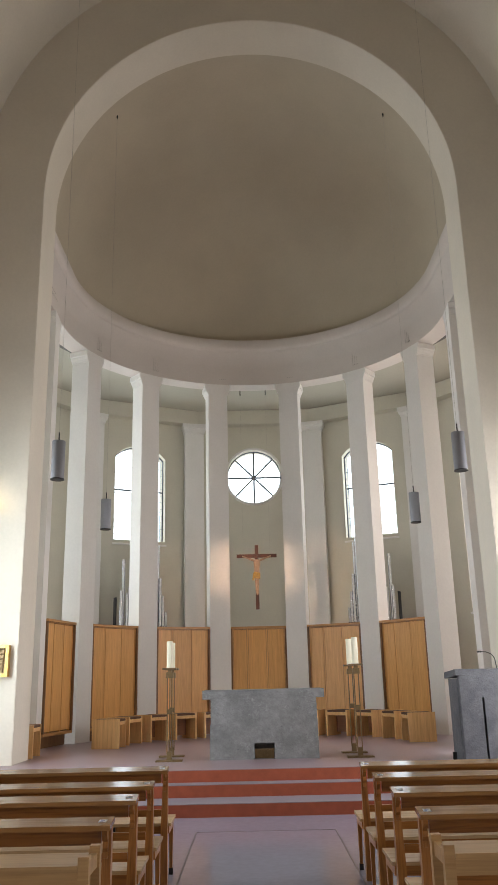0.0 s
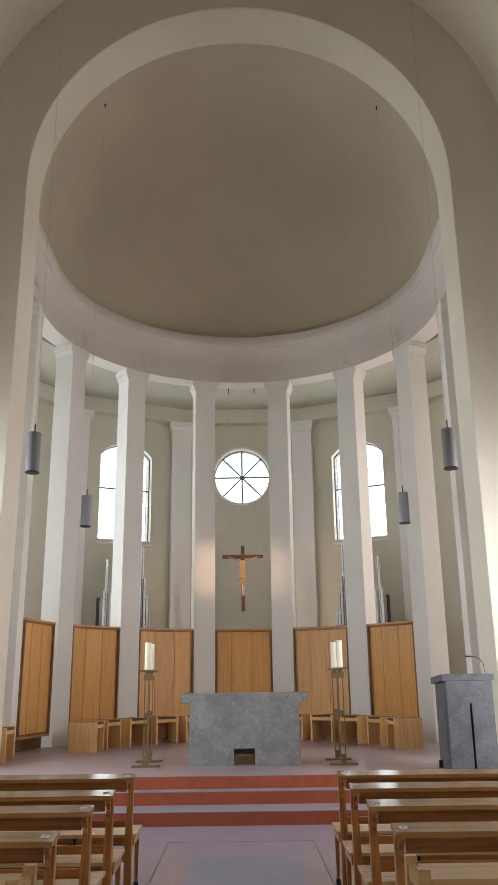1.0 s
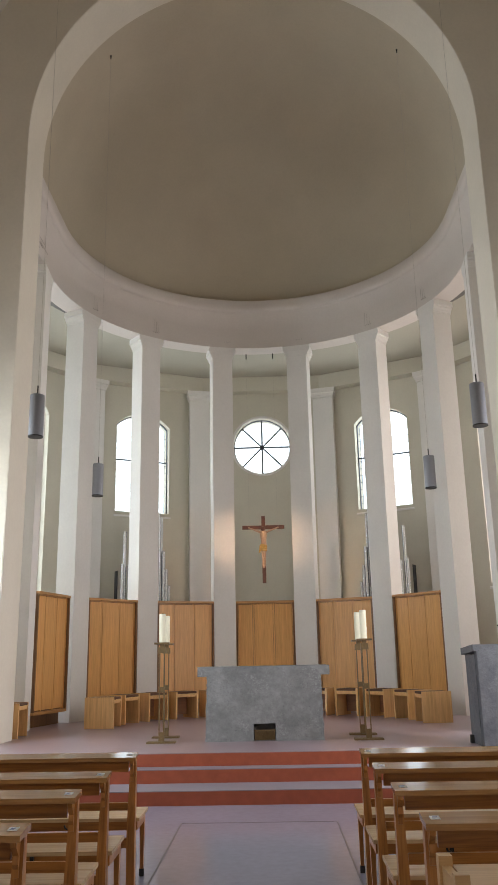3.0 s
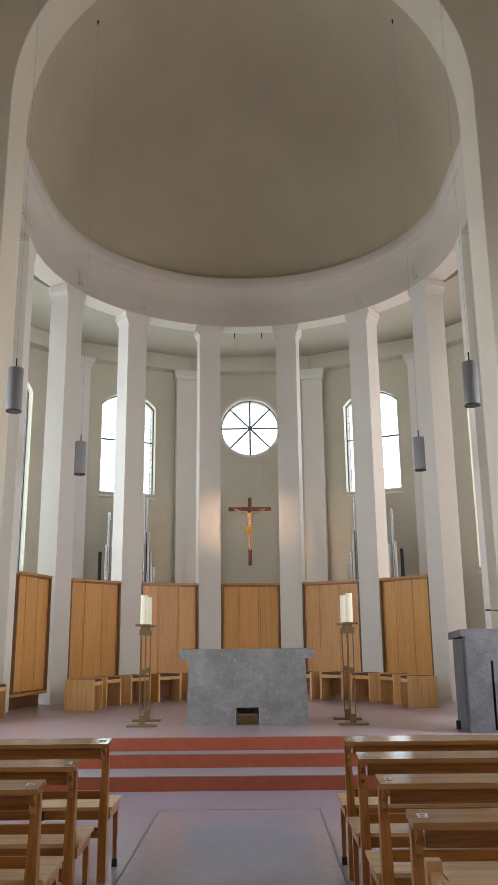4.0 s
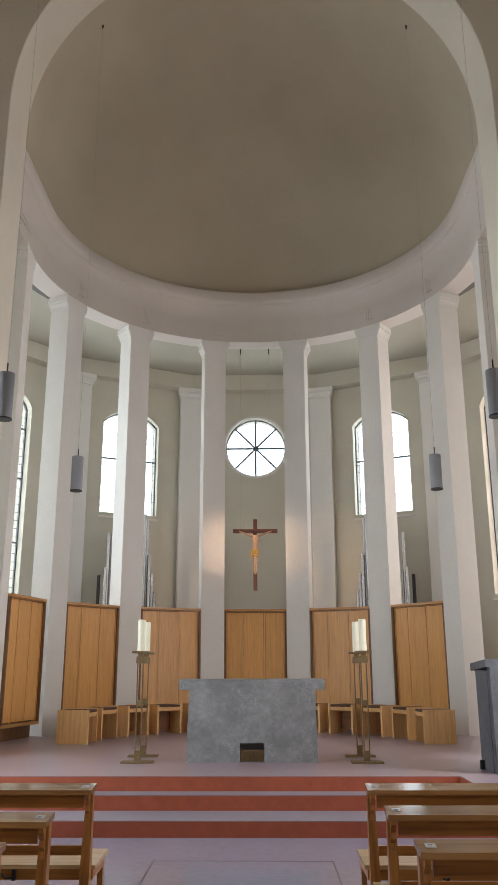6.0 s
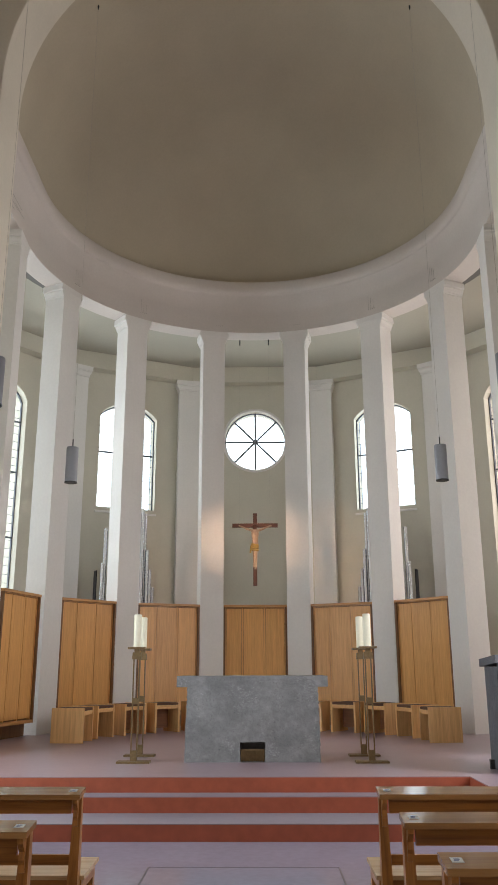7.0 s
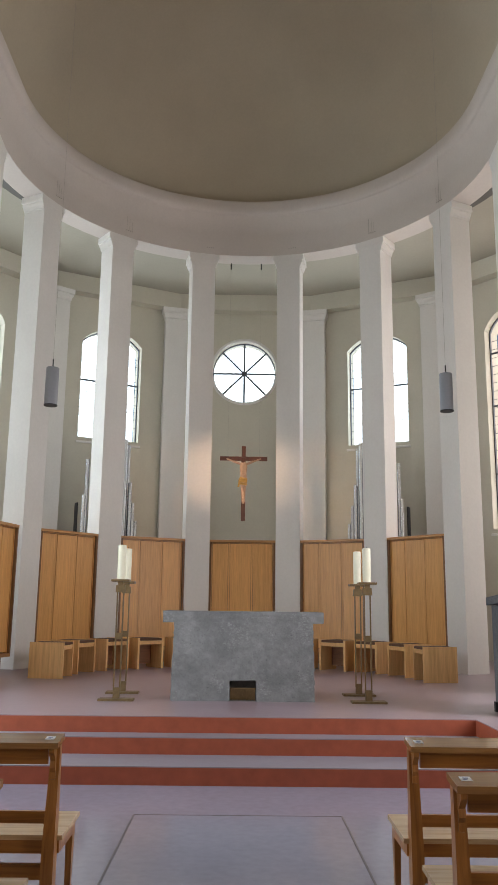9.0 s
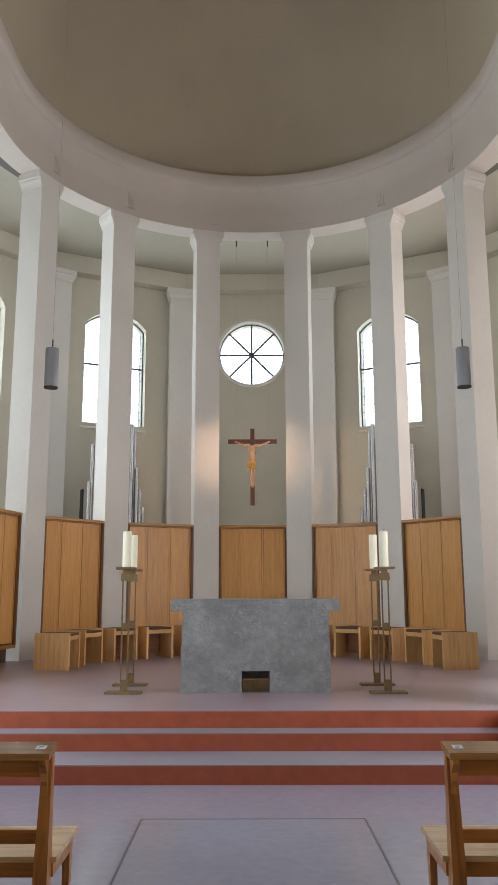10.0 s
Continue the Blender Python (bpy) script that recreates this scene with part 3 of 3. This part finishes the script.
first = stool(bay_pose(-85, 2.79, PH))
for a, r in ((-68, 2.84), (-52, 2.80), (-37, 2.78), (-22, 2.74), (22, 2.74), (37, 2.78), (52, 2.80), (68, 2.84), (85, 2.84)):
    copy_thing(first, bay_pose(a, r, PH))
copy_thing(first, pose(-3.93, 12.46, PH, 0, 0, 90))


# ---- lectern ----
def lectern():
    root = thing("lectern", "grey stone lectern with a projecting top and black slot", "lectern", pose(2.965, 10.08, PH))
    part("body", plate_with_hole([(-0.295, 0), (0.32, 0), (0.31, 1.12), (-0.295, 1.12)], [[(-0.005, 0.03), (0.025, 0.03), (0.025, 0.83), (-0.005, 0.83)]], 0.0, 0.12), SHADED_STONE, root)
    part("back_block", loft([rect(0.62, 0.50, 0.0, 0.01, 0.372), rect(0.61, 0.50, 1.08, 0.005, 0.372)]), SHADED_STONE, root)
    part("slot_lining", box(-0.004, 0.024, 0.06, 0.11, 0.031, 0.829), BLACK, root, "black slot")
    part("top_slab", loft([[(-0.345, -0.003, 1.122), (0.345, -0.003, 1.122), (0.345, 0.66, 1.082), (-0.345, 0.66, 1.082)],
                           [(-0.345, -0.003, 1.205), (0.345, -0.003, 1.205), (0.345, 0.66, 1.165), (-0.345, 0.66, 1.165)]]), SHADED_STONE, root, bevel=0.008)
    mic = part("microphone_stem", rod((0.30, 0.2, 1.185), (0.29, 0.2, 1.26), 0.006, 8), BLACK, root)
    bm = bmesh.new()
    pts = [(0.29, 0.2, 1.26), (0.28, 0.2, 1.34), (0.24, 0.2, 1.40), (0.17, 0.2, 1.43), (0.10, 0.2, 1.435)]
    for a, b in zip(pts, pts[1:]):
        rod(a, b, 0.006, 8, bm)
    rod((0.10, 0.2, 1.435), (0.04, 0.2, 1.435), 0.011, 10, bm)
    part("gooseneck", bm, BLACK, mic)
    part("socket_box", box(-0.345, -0.301, 0.48, 0.54, 0.0, 0.10), BLACK, root)
    return root


lectern()


# ---- crucifix on its wires ----
def crucifix():
    root = thing("crucifix", "dark wooden cross with a gilded carving hanging on wires", "crucifix", pose(0, 18.12, 0))
    part("upright", box(-0.042, 0.042, 0.0, 0.035, 3.18, 4.72), CROSS, root, bevel=0.004)
    part("crossbar", box(-0.485, 0.485, -0.004, 0.03, 4.415, 4.50), CROSS, root, bevel=0.004)
    bm = bmesh.new()
    prof = [(0.022, 3.52), (0.03, 3.60), (0.036, 3.72), (0.05, 3.86), (0.06, 3.93), (0.072, 3.99), (0.064, 4.08), (0.06, 4.14), (0.08, 4.27), (0.07, 4.35), (0.03, 4.38)]
    loft([circle(r, z, 12, 0, -0.055, r * 0.62) for r, z in prof], bm)
    for s in (-1, 1):
        rod((s * 0.028, -0.07, 3.92), (s * 0.012, -0.09, 3.56), 0.026, 8, bm)
    turned([(0.01, 4.355), (0.04, 4.38), (0.048, 4.42), (0.04, 4.455), (0.01, 4.475)], 12, bm, -0.012, -0.075, 2)
    for s in (-1, 1):
        rod((s * 0.055, -0.05, 4.33), (s * 0.20, -0.04, 4.39), 0.024, 8, bm)
        rod((s * 0.20, -0.04, 4.39), (s * 0.35, -0.03, 4.45), 0.017, 8, bm)
    # wrapped cloth: overlapping slanted folds
    for k in range(5):
        z = 3.93 + 0.026 * k
        rod((-0.075, -0.085, z + 0.018 * math.sin(2.1 * k)), (0.075, -0.085, z - 0.02 * math.cos(1.7 * k)), 0.021, 8, bm, 1)
    rod((-0.075, -0.09, 4.03), (-0.10, -0.08, 3.86), 0.020, 8, bm, 1)
    part("figure", bm, [FLESH, GOLD, CROSS], root, "painted carving with a gilded cloth", smooth=True)
    for x in (-0.325, 0.325):
        part("hanging_wire", rod((x, 0.012, 4.50), (x, 0.012, 8.735), 0.0014, 5), WIRE, root)
        part("hook", rod((x, 0.012, 8.60), (x, 0.012, 8.735), 0.012, 6), BLACK, root)
    return root


crucifix()


# ---- pendant lamps ----
def pendant(x, y, top):
    dz = -0.09 if y > 10 else -0.04
    top -= dz
    root = thing("pendant_lamp", "slim grey cylinder lamp hanging on a thin wire", "pendant lamp", pose(x, y, dz), "pendant lamps")
    bm = turned([(0.088, 4.33), (0.092, 4.33), (0.092, 4.86), (0.088, 4.87), (0.012, 4.87)], 24)
    part("shade", bm, LAMP_GREY, root, smooth=True)
    part("rim", turned([(0.080, 4.315), (0.095, 4.315), (0.095, 4.33), (0.080, 4.33)], 24), BLACK, root, smooth=True)
    part("stem", rod((0, 0, 4.87), (0, 0, 5.0), 0.009, 8), BLACK, root)
    part("wire", rod((0, 0, 5.0), (0, 0, top), 0.0021, 5), WIRE, root)
    part("ceiling_hook", turned([(0.008, top - 0.07), (0.012, top - 0.03), (0.016, top - 0.02), (0.016, top + 0.02)], 8), BLACK, root)
    return root


for s in (-1, 1):
    pendant(s * 2.785, 9.35, NAVE_Z + math.sqrt(NAVE_R ** 2 - 2.8 ** 2))
    x = s * 2.80 + 0.05
    pendant(x, 12.92, SPRING + math.sqrt(DOME_R ** 2 - x * x) - 0.02)


# ---- organ pipes behind the screens ----
def organ(angle, tall):
    m = bay_pose(angle, 6.35, PH)
    root = thing("pipe_organ", "row of silvery organ pipes behind the oak screen", "organ", m, "organ cases")
    part("case", box(-0.88, 0.88, 0.14, 0.5, 0, 1.95), OAK_DARK, root)
    part("wind_chest", box(-0.9, 0.9, -0.2, 0.135, 1.85, 2.05), OAK_X, root)
    e = math.copysign(0.775, angle)
    part("end_board", box(e - 0.012, e + 0.012, 0.10, 0.3, 1.95, 3.20), BLACK, root, "dark board at the end of the case")
    part("back_board", box(-0.36, 0.36, 0.16, 0.18, 1.95, 4.35), LAMP_GREY, root, "grey board behind the tall pipes")
    hs = tall
    n = len(hs)
    for i, h in enumerate(hs):
        x = -0.84 + 1.68 * i / (n - 1)
        if abs(x) > 0.3:
            x = math.copysign(0.3 + (abs(x) - 0.3) * (0.36 if x * angle < 0 else 0.74), x)
        r = 0.030 + 0.016 * (h - 0.6) / 2.0
        bm = turned([(0.012, 2.05), (r * 0.55, 2.22), (r, 2.38), (r, 2.40), (r * 1.04, 2.405), (r, 2.41), (r, 2.05 + h), (r * 0.8, 2.05 + h)], 14)
        pipe = part("organ_pipe", bm, TIN, root, m=pose(x, -0.06 + 0.09 * (i % 2), 0), smooth=True)
        part("pipe_mouth", box(-r * 0.6, r * 0.6, -r - 0.004, -r * 0.7, 2.42, 2.48), BLACK, pipe, "dark pipe mouth")
    return root


ORGAN = (1.3, 2.1, 1.25, 1.4, 2.75, 2.7, 2.6, 2.65, 2.6, 2.65, 2.6, 2.5, 1.65, 1.45, 1.2, 1.0, 0.8)
organ(-BAY * 1.03, ORGAN)
organ(BAY * 1.03, ORGAN[::-1])


# ---- pews ----
PEW_L = 3.55


def pew(side, overshoot):
    """Local x runs from the aisle outwards; local y towards the altar; the shelf's near edge is at y = 0."""
    s = side
    root = thing("pew", "varnished brown wooden pew with a polished book shelf and pale seat", "pew", None, "pews")
    X = lambda a, b: (min(s * a, s * b), max(s * a, s * b))
    x0, x1 = X(0.0, PEW_L)
    part("shelf", loft([[(x, 0.0, 0.846), (x, 0.15, 0.866), (x, 0.15, 0.892), (x, 0.0, 0.872)] for x in (x0, x1)]), PEW_TOP, root, "polished shelf", bevel=0.006)
    a, b = X(0.06, PEW_L - 0.06)
    part("shelf_board", box(a, b, 0.085, 0.107, 0.765, 0.857), PEW, root, bevel=0.003)
    part("back_slat", box(a, b, 0.085, 0.107, 0.51, 0.562), PEW, root, bevel=0.004)
    part("seat_rail", box(a, b, 0.115, 0.14, 0.375, 0.432), PEW, root, bevel=0.004)
    part("low_rail", box(a, b, 0.16, 0.19, 0.25, 0.315), PEW, root, bevel=0.004)
    sa, sb = X(-overshoot, PEW_L + overshoot)
    part("seat", loft([[(x, 0.11, 0.433), (x, 0.52, 0.440), (x, 0.53, 0.450), (x, 0.52, 0.462), (x, 0.11, 0.455)] for x in (sa, sb)]), PEW_SEAT, root, "pale wooden seat")
    part("front_rail", box(sa + 0.02, sb - 0.02, 0.46, 0.485, 0.37, 0.432), PEW, root)
    for k in (0.0, 1.75, PEW_L - 0.05):
        p0, p1 = X(k + 0.008, k + 0.05)
        e, wide, slim = s * (k + 0.004), s * (k + 0.060), s * (k + 0.044)
        bm = loft([[(e, 0.06, 0.0), (wide, 0.06, 0.0), (wide, 0.125, 0.0), (e, 0.125, 0.0)],
                   [(e, 0.055, 0.40), (wide, 0.055, 0.40), (wide, 0.13, 0.40), (e, 0.13, 0.40)],
                   [(e, 0.075, 0.855), (slim, 0.075, 0.855), (slim, 0.115, 0.855), (e, 0.115, 0.855)]])
        part("post", bm, PEW_POST, root, bevel=0.004)
        part("bracket", loft([[(x, 0.012, 0.847), (x, 0.075, 0.855), (x, 0.075, 0.70), (x, 0.062, 0.705), (x, 0.064, 0.735), (x, 0.050, 0.755), (x, 0.055, 0.785), (x, 0.035, 0.805), (x, 0.016, 0.825)] for x in (p0 + 0.008, p0 + 0.032)]), PEW_POST, root)
        q0, q1 = X(k - overshoot + 0.015, k - overshoot + 0.05)
        part("leg", loft([[(q0 + 0.006, 0.455, 0.0), (q1 - 0.006, 0.455, 0.0), (q1 - 0.006, 0.48, 0.0), (q0 + 0.006, 0.48, 0.0)],
                          [(q0, 0.44, 0.432), (q1, 0.44, 0.432), (q1, 0.50, 0.432), (q0, 0.50, 0.432)]]), PEW_POST, root, bevel=0.003)
        part("side_rail", box(q0, q1, 0.125, 0.44, 0.375, 0.432), PEW_POST, root)
        part("foot_cap", box(q0, q1, 0.452, 0.485, 0.0, 0.05), BLACK, root, "black foot cap")
    l0, l1 = X(0.03, 0.072)
    part("sticker", loft([[(x, 0.05, 0.8798), (x, 0.095, 0.8858), (x, 0.095, 0.8866), (x, 0.05, 0.8806)] for x in (l0, l1)]), PAPER, root, "small white sticker")
    for y0, y1, f0, f1 in ((0.060, 0.067, 0.2, 0.6), (0.073, 0.083, 0.25, 0.75)):
        b0, b1 = l0 + (l1 - l0) * f0, l0 + (l1 - l0) * f1
        zz = lambda y: 0.8812 + (y - 0.05) * 0.1333
        part("print_bar", loft([[(x, y0, zz(y0) - 0.0004), (x, y1, zz(y1) - 0.0004), (x, y1, zz(y1)), (x, y0, zz(y0))] for x in (b0, b1)]), INK, root, "blue printed bar")
    for k in (0.45, 1.6, 2.7):
        h0 = s * k
        hk = part("bag_hook", box(h0 - 0.011, h0 + 0.011, 0.095, 0.114, 0.375, 0.432), BLACK, root, "black hook")
        bm = bmesh.new()
        pts = [(h0, 0.10, 0.40), (h0 - 0.015, 0.07, 0.395), (h0 - 0.03, 0.05, 0.398), (h0 - 0.042, 0.035, 0.412), (h0 - 0.044, 0.03, 0.428)]
        for p, q in zip(pts, pts[1:]):
            rod(p, q, 0.006, 6, bm)
        part("hook_arm", bm, BLACK, hk)
    return root


left = pew(-1, 0.02)
left.matrix_basis = pose(-0.872, 5.75, 0)
right = pew(1, 0.02)
right.matrix_basis = pose(0.735, 5.75, 0)
for y, dl in ((4.73, 0.0), (4.03, -0.02), (3.14, -0.03)):
    copy_thing(left, pose(-0.872 + dl, y, 0))
for y in (4.93, 4.10, 3.25):
    copy_thing(right, pose(0.728, y, 0))


# ---- pale pine prayer desks behind the pews ----
def prayer_desk(m, side):
    s = side
    root = thing("prayer_desk", "pale pine desk with a flat top and square posts", "desk", m, "pine desks")
    X = lambda a, b: (min(s * a, s * b), max(s * a, s * b))
    for k in (0.0, 0.85):
        for y in (0.0, 0.26):
            p0, p1 = X(k, k + 0.048)
            part("post", box(p0, p1, y, y + 0.048, 0.0, 0.86), PINE, root, bevel=0.005)
    a, b = X(0.05, 0.848)
    part("top", box(a, b, 0.0, 0.29, 0.80, 0.826), PINE, root, bevel=0.004)
    part("front_rail", box(a, b, 0.012, 0.034, 0.735, 0.799), PINE, root, bevel=0.003)
    part("low_rail", box(a, b, 0.012, 0.034, 0.48, 0.55), PINE, root, bevel=0.003)
    part("kneeler", box(a, b, -0.1, 0.26, 0.18, 0.205), PINE, root, bevel=0.003)
    for k in (0.0, 0.85):
        p0, p1 = X(k + 0.01, k + 0.04)
        part("side_rail", box(p0, p1, 0.049, 0.259, 0.77, 0.83), PINE, root)
    return root


prayer_desk(pose(-0.87, 2.42, 0), -1)
prayer_desk(pose(0.68, 2.50, 0), 1)


# ---- gilded relief on the arch wall, and lamps that light the sanctuary ----
def relief():
    root = thing("gilded_relief", "small gilded relief in a deep frame on the white wall", "relief", pose(-4.02, ARCH_Y0, 1.70))
    part("frame", plate_with_hole([(-0.21, 0), (0.21, 0), (0.21, 0.46), (-0.21, 0.46)], [[(-0.165, 0.045), (0.165, 0.045), (0.165, 0.415), (-0.165, 0.415)]], -0.11, -0.002), GOLD, root)
    bm = box(-0.163, 0.163, -0.07, -0.01, 0.047, 0.413)
    for i in range(5):
        z = 0.09 + i * 0.07
        rod((-0.14, -0.075, z), (0.14, -0.075, z + 0.03), 0.012, 6, bm)
    for i in range(4):
        x = -0.12 + i * 0.08
        rod((x, -0.078, 0.07), (x + 0.02, -0.078, 0.39), 0.009, 6, bm)
    part("relief_plate", bm, BRASS, root)


relief()


def spotlight(x, y, z, target, watts, angle):
    root = thing("spotlight", "small white spotlight fixed behind the arch", "spotlight", pose(x, y, z), "spotlights behind the arch")
    part("can", turned([(0.05, 0.06), (0.06, 0.06), (0.06, 0.2), (0.03, 0.22)], 16), PIER, root, smooth=True)
    part("arm", box(-0.01, 0.01, -0.23, 0.02, 0.19, 0.21), PIER, root)
    l = bpy.data.lights.new("spot_light", "SPOT")
    l.energy, l.spot_size, l.spot_blend, l.shadow_soft_size, l.color = watts, radians(angle), 1.0, 0.015, (1.0, 0.66, 0.43)
    ob = new("spot_light", l)
    ob.matrix_world = look((x, y, z), target)


for s in (-1, 1):
    spotlight(s * 3.86, 12.25, 4.25, (s * -0.04, 18.1, 4.08), SPOT_WATTS * (1.0 if s < 0 else 0.42), 19)


def wall_lamp():
    root = thing("wall_lamp", "small wall lamp glowing on the white plaster", "lamp", pose(-4.18, ARCH_Y0, 4.25))
    part("bowl", turned([(0.02, -0.08), (0.09, -0.05), (0.10, 0.0), (0.085, 0.0)], 16), PIER, root, m=pose(0, -0.14, 0), smooth=True)
    part("arm", box(-0.012, 0.012, -0.14, 0, -0.03, -0.01), BRASS, root)
    l = bpy.data.lights.new("wall_lamp_light", "POINT")
    l.energy, l.shadow_soft_size, l.color = 2.0, 0.06, (1.0, 0.83, 0.55)
    new("wall_lamp_light", l).location = (-4.18, ARCH_Y0 - 0.16, 4.33)


wall_lamp()


# ---- small fittings on the frieze ----
def frieze_rods(m, rods=True):
    root = thing("wire_fitting", "thin wire hangers fixed to the frieze", "fitting", m, "wire hangers on the frieze")
    for i in range(4):
        if rods and i < 3:
            part("rod", rod((-0.09 + 0.06 * i, -0.02, 0.05), (-0.09 + 0.06 * i, -0.02, 0.34 - 0.05 * i), 0.003, 5), WIRE, root)
        part("knob", box(-0.097 + 0.045 * i, -0.083 + 0.045 * i, -0.02, 0.0, 0.03, 0.045), WIRE, root)
    return root


first = frieze_rods(bay_pose(-2.42 * BAY, RING, 8.84))
for s in (-1.42, 1.55, 2.5):
    copy_thing(first, bay_pose(s * BAY, RING, 8.84))
dots = frieze_rods(bay_pose(-0.42 * BAY, RING, 8.84), False)
copy_thing(dots, bay_pose(0.56 * BAY, RING, 8.84))


def frieze_cables():
    root = thing("cable", "thin dark cables fixed along the pinkish frieze", "cable", pose(-RING + 0.012, 12.3, 0))
    for z, y0, y1 in ((9.08, 0.0, 0.95), (8.96, 0.15, 0.75), (8.86, 0.0, 0.55), (9.0, 0.55, 1.1)):
        part("strand", rod((0, y0, z), (0, y1, z + 0.01), 0.004, 5), WIRE, root)
    part("riser_strand", rod((0, 0.3, 8.80), (0, 0.3, 9.10), 0.006, 5), WIRE, root)


frieze_cables()
